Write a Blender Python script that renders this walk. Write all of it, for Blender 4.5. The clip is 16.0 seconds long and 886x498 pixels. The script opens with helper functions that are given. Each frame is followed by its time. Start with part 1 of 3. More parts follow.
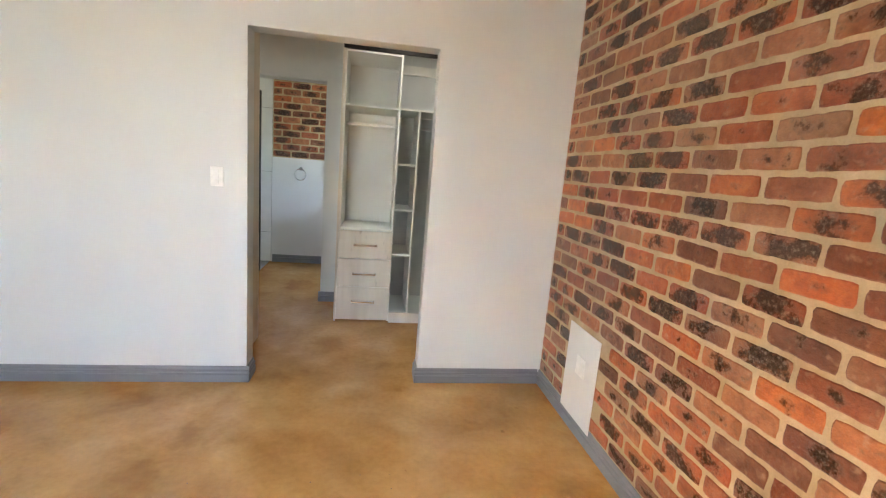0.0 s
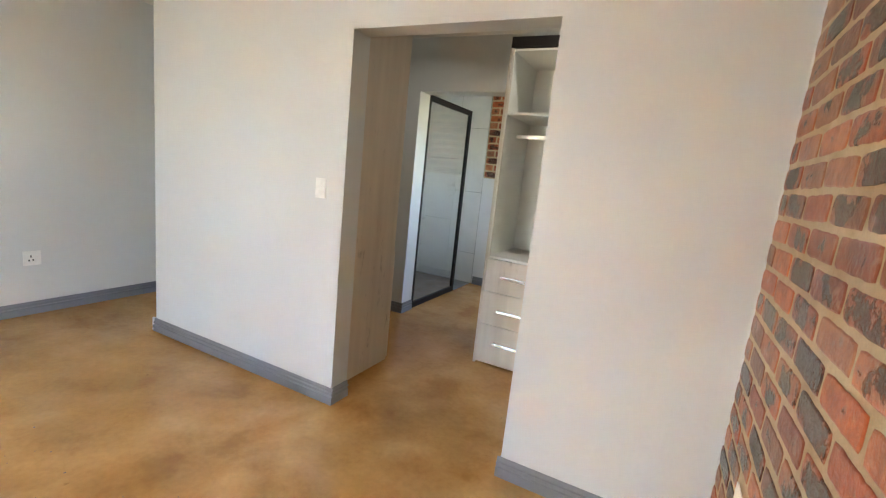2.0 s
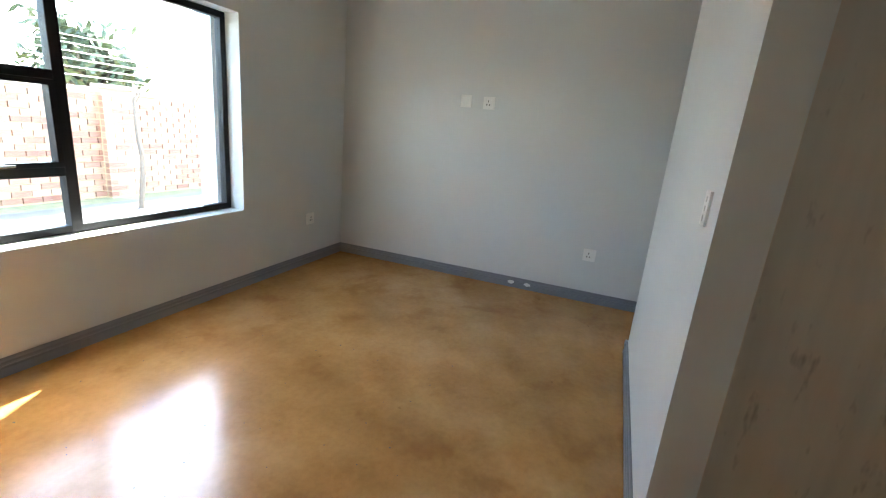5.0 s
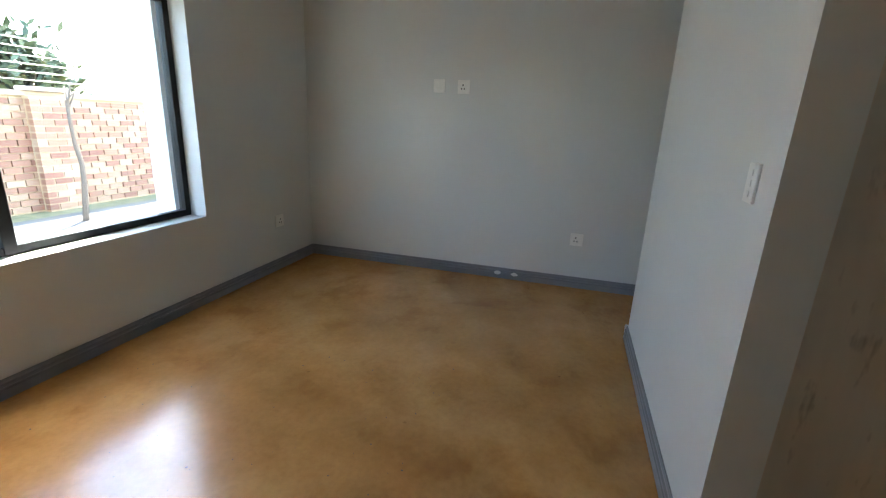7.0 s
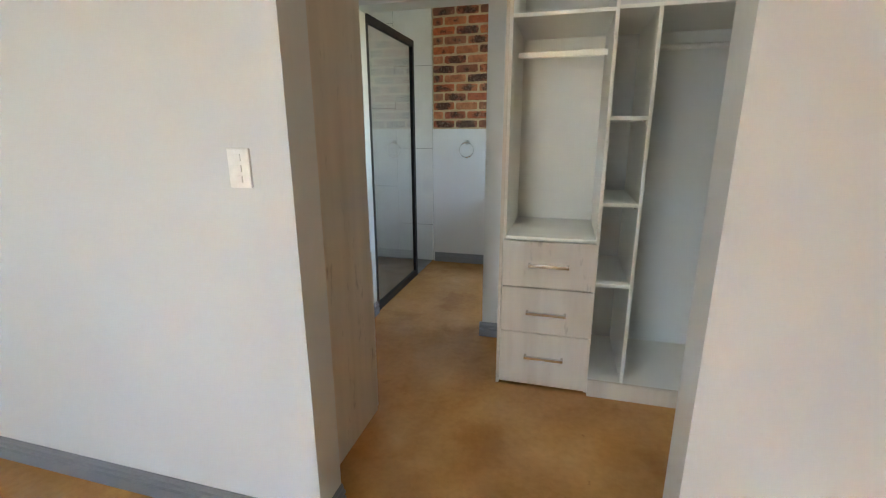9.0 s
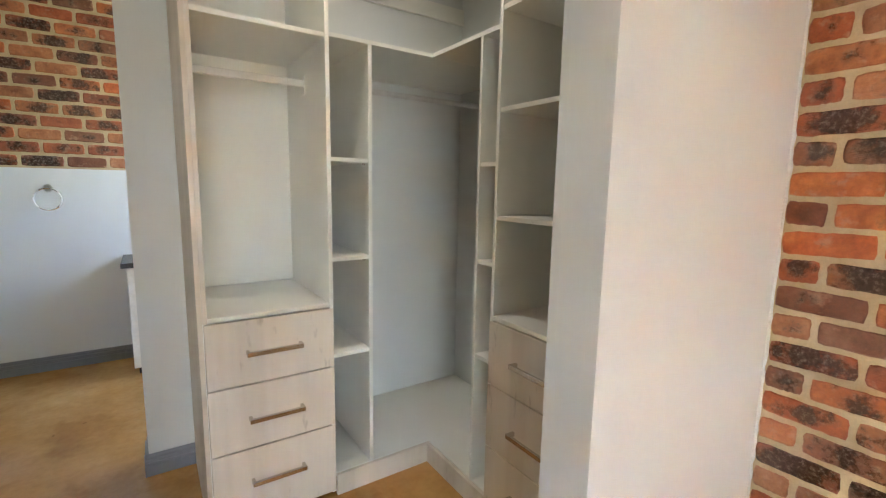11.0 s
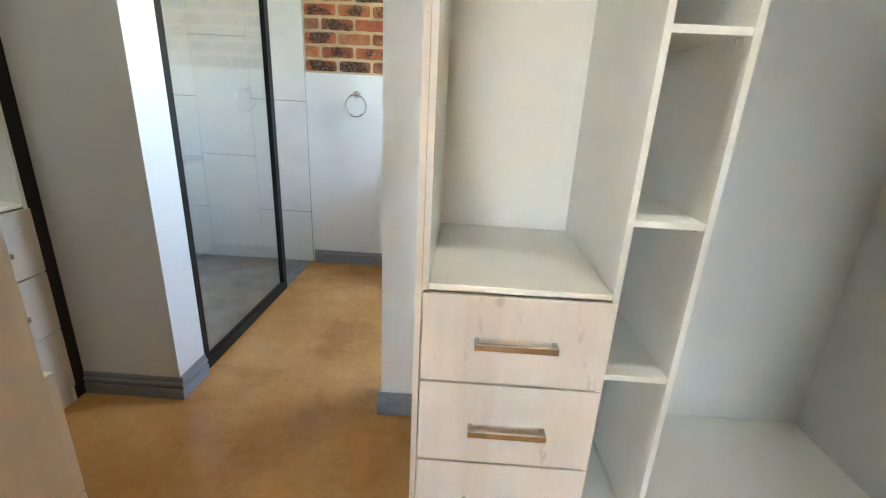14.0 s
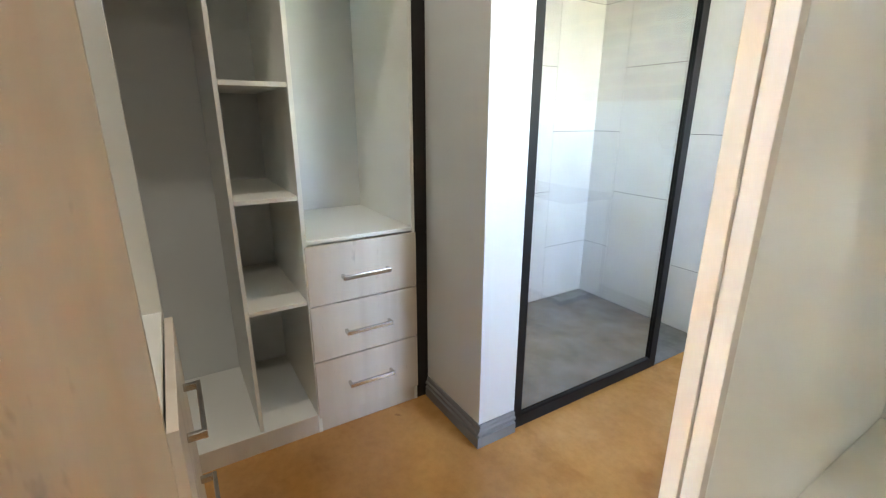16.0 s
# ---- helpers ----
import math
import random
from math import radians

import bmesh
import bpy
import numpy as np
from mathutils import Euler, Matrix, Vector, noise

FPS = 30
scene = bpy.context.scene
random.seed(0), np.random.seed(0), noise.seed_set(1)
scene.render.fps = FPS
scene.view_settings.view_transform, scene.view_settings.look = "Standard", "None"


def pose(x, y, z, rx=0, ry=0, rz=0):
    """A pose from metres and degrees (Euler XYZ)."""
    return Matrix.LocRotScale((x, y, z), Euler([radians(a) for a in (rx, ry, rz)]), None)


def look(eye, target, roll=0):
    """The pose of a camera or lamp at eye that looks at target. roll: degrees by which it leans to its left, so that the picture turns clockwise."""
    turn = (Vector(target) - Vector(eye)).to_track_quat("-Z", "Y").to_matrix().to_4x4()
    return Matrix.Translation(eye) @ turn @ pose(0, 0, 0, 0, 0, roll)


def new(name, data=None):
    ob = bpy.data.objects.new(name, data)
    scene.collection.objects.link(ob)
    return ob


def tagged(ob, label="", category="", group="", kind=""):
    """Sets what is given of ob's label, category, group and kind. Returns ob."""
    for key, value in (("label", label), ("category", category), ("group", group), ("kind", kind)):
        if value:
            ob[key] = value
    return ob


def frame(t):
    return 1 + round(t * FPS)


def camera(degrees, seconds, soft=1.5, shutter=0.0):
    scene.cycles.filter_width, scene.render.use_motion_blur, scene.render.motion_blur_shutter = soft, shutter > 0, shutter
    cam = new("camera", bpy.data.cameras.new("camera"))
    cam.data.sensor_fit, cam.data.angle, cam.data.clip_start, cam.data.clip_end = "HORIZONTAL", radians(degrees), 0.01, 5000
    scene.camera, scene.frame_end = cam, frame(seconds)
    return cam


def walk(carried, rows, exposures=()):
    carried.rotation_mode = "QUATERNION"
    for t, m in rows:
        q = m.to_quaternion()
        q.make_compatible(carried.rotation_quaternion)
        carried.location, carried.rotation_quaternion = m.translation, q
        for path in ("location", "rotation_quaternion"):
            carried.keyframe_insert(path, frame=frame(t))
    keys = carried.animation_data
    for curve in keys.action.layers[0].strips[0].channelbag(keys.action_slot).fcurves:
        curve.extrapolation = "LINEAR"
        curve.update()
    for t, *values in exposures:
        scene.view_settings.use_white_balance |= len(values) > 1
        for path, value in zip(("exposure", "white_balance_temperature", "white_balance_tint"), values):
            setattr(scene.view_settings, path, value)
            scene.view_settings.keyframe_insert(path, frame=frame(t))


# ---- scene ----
cam = camera(90.0, 16.0, soft=1.2)

PATH = [
    (0, (0.733, -2.742, 1.409), (1.051, -0.8, 1.057), 4.7),
    (0.5, (1.033, -2.622, 1.418), (1.058, -0.655, 1.055), 5.9),
    (1, (1.313, -2.433, 1.424), (0.989, -0.495, 1.053), 5.9),
    (1.5, (1.5, -2.227, 1.432), (0.821, -0.385, 1.049), 5.0),
    (2, (1.604, -1.917, 1.432), (0.72, -0.157, 1.086), 6.0),
    (2.5, (1.645, -1.629, 1.433), (0.554, 0.009, 1.076), 6.1),
    (3, (1.677, -1.303, 1.444), (0.277, 0.092, 1.135), 7.2),
    (3.5, (1.657, -0.972, 1.441), (0.048, 0.138, 1.016), 6.1),
    (4, (1.587, -0.742, 1.442), (-0.239, -0.088, 0.955), 6.0),
    (4.5, (1.514, -0.445, 1.403), (-0.41, -0.55, 0.867), 6.4),
    (5, (1.436, -0.287, 1.433), (-0.377, -0.952, 0.911), 5.3),
    (5.2, (1.385, -0.245, 1.444), (-0.345, -1.111, 0.935), 5.4),
    (7.5, (1.232, -0.656, 1.379), (-0.673, -0.799, 0.79), 0.6),
    (8, (1.046, -0.852, 1.372), (-0.757, -0.175, 0.831), 0.5),
    (8.5, (0.864, -1.052, 1.383), (-0.374, 0.393, 0.765), -1.9),
    (9, (0.731, -1.084, 1.362), (0.22, 0.782, 0.853), -0.2),
    (9.5, (0.567, -0.982, 1.349), (0.644, 0.955, 0.857), -1.2),
    (10, (0.435, -0.863, 1.331), (0.889, 1.015, 0.813), -1.2),
    (10.2, (0.349, -0.801, 1.316), (1.03, 1.034, 0.905), -0.5),
    (12.3, (0.299, -0.29, 1.345), (1.529, 1.268, 1.1), 0.8),
    (12.5, (0.309, -0.266, 1.33), (1.526, 1.278, 0.962), 1.1),
    (13, (0.379, -0.147, 1.287), (1.408, 1.415, 0.579), 2.5),
    (13.5, (0.441, -0.014, 1.273), (1.012, 1.768, 0.567), 2.6),
    (14, (0.52, 0.166, 1.27), (0.458, 2.058, 0.627), 2.9),
    (14.5, (0.616, 0.34, 1.291), (-0.078, 2.121, 0.7), 3.2),
    (15, (0.61, 0.486, 1.284), (-0.481, 2.062, 0.714), 2.4),
    (15.5, (0.601, 0.67, 1.304), (-0.83, 1.938, 0.719), 1.8),
    (16, (0.604, 0.795, 1.3), (-1.031, 1.793, 0.726), 0.1),
]
walk(cam, [(t, look(eye, target, roll)) for t, eye, target, roll in PATH],
     exposures=[(0, 5.5, 7150, 11), (2, 5.5, 7200, 11), (3.5, 5.5, 7100, 10), (4.3, 5.55, 6850, 9), (5, 4.75, 6350, 5), (7.5, 4.2, 6300, 5),
                (8, 5.25, 6600, 7), (8.5, 5.4, 7000, 9), (9, 5.25, 7200, 10), (9.6, 5.45, 7450, 12), (10.2, 5.55, 7500, 13), (12.5, 6.15, 7050, 10), (14, 6.2, 7150, 10), (16, 6.5, 7200, 12)])

# ---- world, sun, lamps ----
world = bpy.data.worlds.new("sky_world")
scene.world = world
world.use_nodes = True
wt = world.node_tree
sky = wt.nodes.new("ShaderNodeTexSky")
sky.sky_type, sky.sun_disc = "NISHITA", False
sky.sun_elevation, sky.sun_rotation = radians(42.5), radians(246)
wt.nodes["Background"].inputs["Strength"].default_value = 0.15
wt.links.new(sky.outputs[0], wt.nodes["Background"].inputs["Color"])

sun = new("sun", bpy.data.lights.new("sun", "SUN"))
sun.data.energy, sun.data.angle, sun.data.color = 2.6, radians(0.5), (1, 0.95, 0.88)
sun.matrix_world = look((0, 0, 0), (0.915, 0.40, -0.915))

bath_lamp = new("bathroom_window_light", bpy.data.lights.new("bathroom_window_light", "AREA"))
bath_lamp.data.shape, bath_lamp.data.size, bath_lamp.data.size_y = "RECTANGLE", 0.8, 0.8
bath_lamp.data.energy, bath_lamp.data.color = 0.21, (0.88, 0.95, 1.0)
bath_lamp.matrix_world = look((2.02, 2.75, 1.8), (0.0, 2.75, 1.2))

DOWNLIGHTS = ((0.95, 0.93, 0.082), (-0.52, 0.93, 0.06))
for dx, dy, power in DOWNLIGHTS:
    spot = new("downlight_lamp", bpy.data.lights.new("downlight_lamp", "AREA"))
    spot.data.shape, spot.data.size, spot.data.spread = "DISK", 0.1, radians(150)
    spot.data.energy, spot.data.color = power, (1.0, 0.98, 0.95)
    spot.matrix_world = look((dx, dy, 2.642), (dx, dy + 0.0001, 0.0))

# ---- materials ----
def material(name, build):
    m = bpy.data.materials.new(name)
    m.use_nodes = True
    nt = m.node_tree
    b = nt.nodes["Principled BSDF"]
    build(nt, b)
    return m


def node(nt, kind, **inputs):
    n = nt.nodes.new(kind)
    for k, v in inputs.items():
        n.inputs[k.replace("_", " ")].default_value = v
    return n


def coords(nt, scale=(1, 1, 1), space="Object"):
    tc = nt.nodes.new("ShaderNodeTexCoord")
    mp = nt.nodes.new("ShaderNodeMapping")
    mp.inputs["Scale"].default_value = scale
    nt.links.new(tc.outputs[space], mp.inputs[0])
    return mp.outputs[0]


def noise_of(nt, vec, scale, detail=4.0, rough=0.55):
    n = node(nt, "ShaderNodeTexNoise", Scale=scale, Detail=detail, Roughness=rough)
    nt.links.new(vec, n.inputs["Vector"])
    return n.outputs[0]


def ramp(nt, fac, stops):
    r = nt.nodes.new("ShaderNodeValToRGB")
    e = r.color_ramp.elements
    while len(e) < len(stops):
        e.new(0.5)
    for el, (p, c) in zip(e, stops):
        el.position, el.color = p, (*c, 1)
    nt.links.new(fac, r.inputs[0])
    return r.outputs[0]


def mix(nt, fac, a, b, mode="MIX"):
    m = nt.nodes.new("ShaderNodeMix")
    m.data_type, m.blend_type = "RGBA", mode
    for sock, v in ((m.inputs[0], fac), (m.inputs[6], a), (m.inputs[7], b)):
        if isinstance(v, (int, float)):
            sock.default_value = v
        elif isinstance(v, tuple):
            sock.default_value = (*v, 1)
        else:
            nt.links.new(v, sock)
    return m.outputs[2]


def bump(nt, b, height, strength, dist):
    n = node(nt, "ShaderNodeBump", Strength=strength, Distance=dist)
    nt.links.new(height, n.inputs["Height"])
    nt.links.new(n.outputs[0], b.inputs["Normal"])


def paint(name, col, rough=0.5, grain=0.12, relief=0.0006):
    def f(nt, b):
        v = coords(nt)
        big = noise_of(nt, v, 1.3, 3)
        c = ramp(nt, big, [(0.3, tuple(x * 0.965 for x in col)), (0.7, col)])
        nt.links.new(c, b.inputs["Base Color"])
        b.inputs["Roughness"].default_value = rough
        bump(nt, b, noise_of(nt, v, 90, 5, 0.6), grain, relief)
    return material(name, f)


def plain(name, col, rough=0.4, metal=0.0, spec=0.5):
    def f(nt, b):
        n = noise_of(nt, coords(nt), 40, 4)
        nt.links.new(ramp(nt, n, [(0.3, tuple(x * 0.9 for x in col)), (0.7, col)]), b.inputs["Base Color"])
        b.inputs["Roughness"].default_value, b.inputs["Metallic"].default_value = rough, metal
        b.inputs["Specular IOR Level"].default_value = spec
    return material(name, f)


def floor_mat(nt, b):
    v = coords(nt)
    big, mid, fine = noise_of(nt, v, 1.3, 4, 0.55), noise_of(nt, v, 5.5, 5, 0.5), noise_of(nt, v, 30, 5, 0.6)
    pool = node(nt, "ShaderNodeTexNoise", Scale=2.4, Detail=9.0, Roughness=0.58, Distortion=0.25)
    nt.links.new(v, pool.inputs["Vector"])
    a = ramp(nt, big, [(0.25, (0.42, 0.208, 0.06)), (0.5, (0.53, 0.28, 0.09)), (0.75, (0.65, 0.385, 0.15))])
    c = ramp(nt, mid, [(0.22, (0.8, 0.7, 0.58)), (0.5, (0.95, 0.94, 0.93)), (0.8, (1.15, 1.15, 1.15))])
    d = ramp(nt, fine, [(0.3, (0.84, 0.82, 0.8)), (0.6, (1.05, 1.05, 1.05))])
    e = ramp(nt, pool.outputs[0], [(0.36, (0.66, 0.52, 0.38)), (0.44, (0.9, 0.85, 0.78)), (0.56, (1.0, 1.0, 1.0)), (0.68, (1.14, 1.2, 1.28))])
    col = mix(nt, 0.5, mix(nt, 0.5, a, c, "MULTIPLY"), d, "MULTIPLY")
    col = mix(nt, 0.55, col, e, "MULTIPLY")
    spots = ramp(nt, noise_of(nt, v, 13, 2, 0.4), [(0.755, (1, 1, 1)), (0.79, (0.4, 0.34, 0.28))])
    nt.links.new(mix(nt, 0.55, col, spots, "MULTIPLY"), b.inputs["Base Color"])
    r = nt.nodes.new("ShaderNodeMapRange")
    r.inputs["To Min"].default_value, r.inputs["To Max"].default_value = 0.15, 0.27
    nt.links.new(mid, r.inputs[0])
    nt.links.new(r.outputs[0], b.inputs["Roughness"])
    b.inputs["Specular IOR Level"].default_value = 0.6
    bump(nt, b, mid, 0.08, 0.004)


def grey_floor_mat(nt, b):
    v = coords(nt)
    n = noise_of(nt, v, 5, 8, 0.65)
    nt.links.new(ramp(nt, n, [(0.3, (0.13, 0.13, 0.135)), (0.7, (0.27, 0.27, 0.275))]), b.inputs["Base Color"])
    b.inputs["Roughness"].default_value = 0.45
    bump(nt, b, n, 0.15, 0.003)


def wood(name, light, dark, knot, axis):
    """Pale washed board; the grain runs along the given axis."""
    def f(nt, b):
        sc = [3.6, 3.6, 3.6]
        sc[axis] = 0.45
        v = coords(nt, tuple(sc))
        n = noise_of(nt, v, 1.6, 6, 0.6)
        fine = noise_of(nt, v, 11, 5, 0.6)
        sc2 = [5.5, 5.5, 5.5]
        sc2[axis] = 1.7
        kn = noise_of(nt, coords(nt, tuple(sc2)), 2.6, 3, 0.75)
        c = ramp(nt, n, [(0.3, dark), (0.62, light)])
        c = mix(nt, 0.06, c, ramp(nt, fine, [(0.35, (0.86, 0.85, 0.84)), (0.65, (1.04, 1.04, 1.04))]), "MULTIPLY")
        sc3 = [1.0, 1.0, 1.0]
        sc3[axis] = 0.03
        band = noise_of(nt, coords(nt, tuple(sc3)), 9, 2, 0.5)
        c = mix(nt, 0.5, c, ramp(nt, band, [(0.38, (0.86, 0.84, 0.81)), (0.5, (1.0, 1.0, 1.0)), (0.62, (1.07, 1.07, 1.06))]), "MULTIPLY")
        k = ramp(nt, kn, [(0.625, (0, 0, 0)), (0.78, (0.7, 0.7, 0.7))])
        bw = nt.nodes.new("ShaderNodeRGBToBW")
        nt.links.new(k, bw.inputs[0])
        nt.links.new(mix(nt, bw.outputs[0], c, knot), b.inputs["Base Color"])
        b.inputs["Roughness"].default_value = 0.42
        bump(nt, b, fine, 0.02, 0.001)
    return material(name, f)


def brick_mat(nt, b):
    info = nt.nodes.new("ShaderNodeObjectInfo")
    v = coords(nt)
    off = nt.nodes.new("ShaderNodeVectorMath")
    off.operation = "ADD"
    mul = nt.nodes.new("ShaderNodeMath")
    mul.operation = "MULTIPLY"
    mul.inputs[1].default_value = 37.0
    nt.links.new(info.outputs["Random"], mul.inputs[0])
    nt.links.new(v, off.inputs[0])
    nt.links.new(mul.outputs[0], off.inputs[1])
    w = off.outputs[0]
    base = ramp(nt, info.outputs["Random"], [(0.0, (0.55, 0.13, 0.04)), (0.2, (0.39, 0.092, 0.036)), (0.4, (0.2, 0.075, 0.042)),
                                            (0.55, (0.46, 0.17, 0.075)), (0.72, (0.57, 0.155, 0.048)), (0.88, (0.36, 0.095, 0.042)), (1.0, (0.40, 0.19, 0.10))])
    n1, n2, n3 = noise_of(nt, w, 14, 6, 0.65), noise_of(nt, w, 70, 5, 0.7), noise_of(nt, w, 26, 3, 0.5)
    c = mix(nt, 0.75, base, ramp(nt, n1, [(0.3, (0.42, 0.38, 0.36)), (0.5, (0.98, 0.98, 0.98)), (0.7, (1.35, 1.7, 1.85))]), "MULTIPLY")
    bloom = nt.nodes.new("ShaderNodeRGBToBW")
    nt.links.new(ramp(nt, n3, [(0.6, (0, 0, 0)), (0.72, (0.45, 0.45, 0.45))]), bloom.inputs[0])
    c = mix(nt, bloom.outputs[0], c, (0.56, 0.33, 0.22))
    # flashed dark hearts on about half of the bricks
    gen = nt.nodes.new("ShaderNodeTexCoord")
    dist = nt.nodes.new("ShaderNodeVectorMath")
    dist.operation = "DISTANCE"
    flat = nt.nodes.new("ShaderNodeMapping")
    flat.inputs["Scale"].default_value = (1.35, 0, 0.9)
    nt.links.new(gen.outputs["Generated"], flat.inputs[0])
    dist.inputs[1].default_value = (0.675, 0.0, 0.45)
    nt.links.new(flat.outputs[0], dist.inputs[0])
    wn = nt.nodes.new("ShaderNodeTexWhiteNoise")
    wn.noise_dimensions = "1D"
    nt.links.new(mul.outputs[0], wn.inputs["W"])
    sub = nt.nodes.new("ShaderNodeMath")
    sub.operation = "SUBTRACT"
    nt.links.new(wn.outputs["Value"], sub.inputs[0])
    nt.links.new(dist.outputs["Value"], sub.inputs[1])
    add = nt.nodes.new("ShaderNodeMath")
    add.operation = "MULTIPLY_ADD"
    add.inputs[1].default_value = 2.6
    nt.links.new(n1, add.inputs[0])
    nt.links.new(sub.outputs[0], add.inputs[2])
    span = nt.nodes.new("ShaderNodeMapRange")
    span.inputs["From Min"].default_value, span.inputs["From Max"].default_value = 0.6, 2.6
    nt.links.new(add.outputs[0], span.inputs[0])
    heart = ramp(nt, span.outputs[0], [(0.4, (0, 0, 0)), (0.62, (0.9, 0.9, 0.9))])
    hb = nt.nodes.new("ShaderNodeRGBToBW")
    nt.links.new(heart, hb.inputs[0])
    slag = ramp(nt, n2, [(0.35, (0.02, 0.014, 0.012)), (0.52, (0.06, 0.04, 0.032)), (0.68, (0.24, 0.19, 0.16))])
    c = mix(nt, hb.outputs[0], c, slag)
    nt.links.new(mix(nt, 0.4, c, ramp(nt, n2, [(0.35, (0.75, 0.72, 0.7)), (0.6, (1.08, 1.08, 1.08))]), "MULTIPLY"), b.inputs["Base Color"])
    gloss = nt.nodes.new("ShaderNodeMapRange")
    gloss.inputs["To Min"].default_value, gloss.inputs["To Max"].default_value = 0.36, 0.2
    nt.links.new(hb.outputs[0], gloss.inputs[0])
    nt.links.new(gloss.outputs[0], b.inputs["Roughness"])
    b.inputs["Specular IOR Level"].default_value = 0.35
    bump(nt, b, n2, 0.9, 0.006)
    b.inputs["Coat Weight"].default_value, b.inputs["Coat Roughness"].default_value = 0.28, 0.1
    dents = node(nt, "ShaderNodeBump", Strength=1.0, Distance=0.012)
    nt.links.new(n3, dents.inputs["Height"])
    nt.links.new(dents.outputs[0], b.inputs["Coat Normal"])


def mortar_mat(nt, b):
    v = coords(nt)
    n, f = noise_of(nt, v, 9, 6, 0.6), noise_of(nt, v, 120, 4, 0.7)
    c = ramp(nt, n, [(0.3, (0.47, 0.34, 0.195)), (0.7, (0.62, 0.48, 0.31))])
    nt.links.new(mix(nt, 0.5, c, ramp(nt, f, [(0.3, (0.8, 0.8, 0.8)), (0.7, (1.1, 1.1, 1.1))]), "MULTIPLY"), b.inputs["Base Color"])
    b.inputs["Roughness"].default_value = 0.7
    bump(nt, b, f, 0.5, 0.003)


def tile_mat(nt, b):
    info = nt.nodes.new("ShaderNodeObjectInfo")
    n = noise_of(nt, coords(nt), 3, 5, 0.6)
    c = ramp(nt, n, [(0.3, (0.70, 0.70, 0.695)), (0.7, (0.8, 0.8, 0.79))])
    t = ramp(nt, info.outputs["Random"], [(0, (0.96, 0.96, 0.96)), (1, (1, 1, 1))])
    nt.links.new(mix(nt, 1.0, c, t, "MULTIPLY"), b.inputs["Base Color"])
    b.inputs["Roughness"].default_value = 0.22


def glass_mat(nt, b):
    b.inputs["Base Color"].default_value = (0.96, 0.98, 0.97, 1)
    b.inputs["Transmission Weight"].default_value = 1.0
    b.inputs["Roughness"].default_value = 0.0
    b.inputs["IOR"].default_value = 1.45


def leaf_mat(nt, b):
    g = nt.nodes.new("ShaderNodeNewGeometry")
    c = ramp(nt, g.outputs["Random Per Island"], [(0, (0.035, 0.048, 0.022)), (0.6, (0.07, 0.09, 0.042)), (1, (0.11, 0.125, 0.065))])
    nt.links.new(c, b.inputs["Base Color"])
    b.inputs["Roughness"].default_value = 0.6


def ground_mat(lo, hi, scale):
    def f(nt, b):
        n = noise_of(nt, coords(nt), scale, 8, 0.7)
        nt.links.new(ramp(nt, n, [(0.35, lo), (0.65, hi)]), b.inputs["Base Color"])
        b.inputs["Roughness"].default_value = 0.9
        bump(nt, b, n, 0.4, 0.02)
    return f


WALL = paint("wall_paint", (0.70, 0.72, 0.71), 0.42)
BATHWALL = paint("bathroom_white_paint", (0.76, 0.77, 0.78), 0.4)
CEIL = paint("ceiling_paint", (0.74, 0.73, 0.69), 0.7)
SKIRT = paint("skirting_grey_paint", (0.215, 0.23, 0.25), 0.38, 0.1)
FLOOR = material("stained_screed", floor_mat)
GREYFLOOR = material("grey_screed", grey_floor_mat)
BOARD = paint("white_melamine", (0.84, 0.84, 0.785), 0.3, 0.03)
EDGE = paint("board_edging", (0.72, 0.66, 0.58), 0.45, 0.05)
WASHED = wood("washed_oak_vertical", (0.70, 0.635, 0.55), (0.62, 0.55, 0.465), (0.27, 0.21, 0.165), 2)
PANELWOOD = wood("washed_oak_panel", (0.68, 0.605, 0.505), (0.59, 0.515, 0.42), (0.27, 0.21, 0.155), 2)
DARK = plain("espresso_trim", (0.018, 0.015, 0.013), 0.5, 0.0, 0.3)
BLACK = plain("black_aluminium", (0.010, 0.010, 0.011), 0.5, 0.0, 0.25)
CHROME = plain("brushed_steel", (0.62, 0.59, 0.55), 0.27, 1.0)
SHINY = plain("polished_chrome", (0.8, 0.8, 0.8), 0.08, 1.0)
RAIL = plain("rail_aluminium", (0.72, 0.71, 0.69), 0.35, 0.6)
PLASTIC = plain("white_plastic", (0.9, 0.9, 0.87), 0.3)
SLOT = plain("socket_slot", (0.06, 0.06, 0.06), 0.5)
FILLER = paint("white_filler", (0.82, 0.82, 0.8), 0.8)
METALBOX = paint("white_enamel_cover", (0.87, 0.87, 0.86), 0.25, 0.03)
BRICK = material("clay_brick", brick_mat)
MORTAR = material("sandy_mortar", mortar_mat)
TILE = material("white_tile", tile_mat)
GROUT = plain("grey_grout", (0.22, 0.22, 0.22), 0.8)
GLASS = material("clear_glass", glass_mat)
STONETOP = plain("dark_stone_top", (0.05, 0.05, 0.052), 0.25)
LEAF = material("foliage", leaf_mat)
BARK = plain("bark", (0.16, 0.12, 0.09), 0.9)
PAVING = material("concrete_paving", ground_mat((0.11, 0.10, 0.085), (0.17, 0.155, 0.13), 3))
GRASS = material("dry_grass", ground_mat((0.13, 0.125, 0.05), (0.28, 0.25, 0.12), 9))
COPING = plain("sandstone_coping", (0.5, 0.4, 0.3), 0.85)
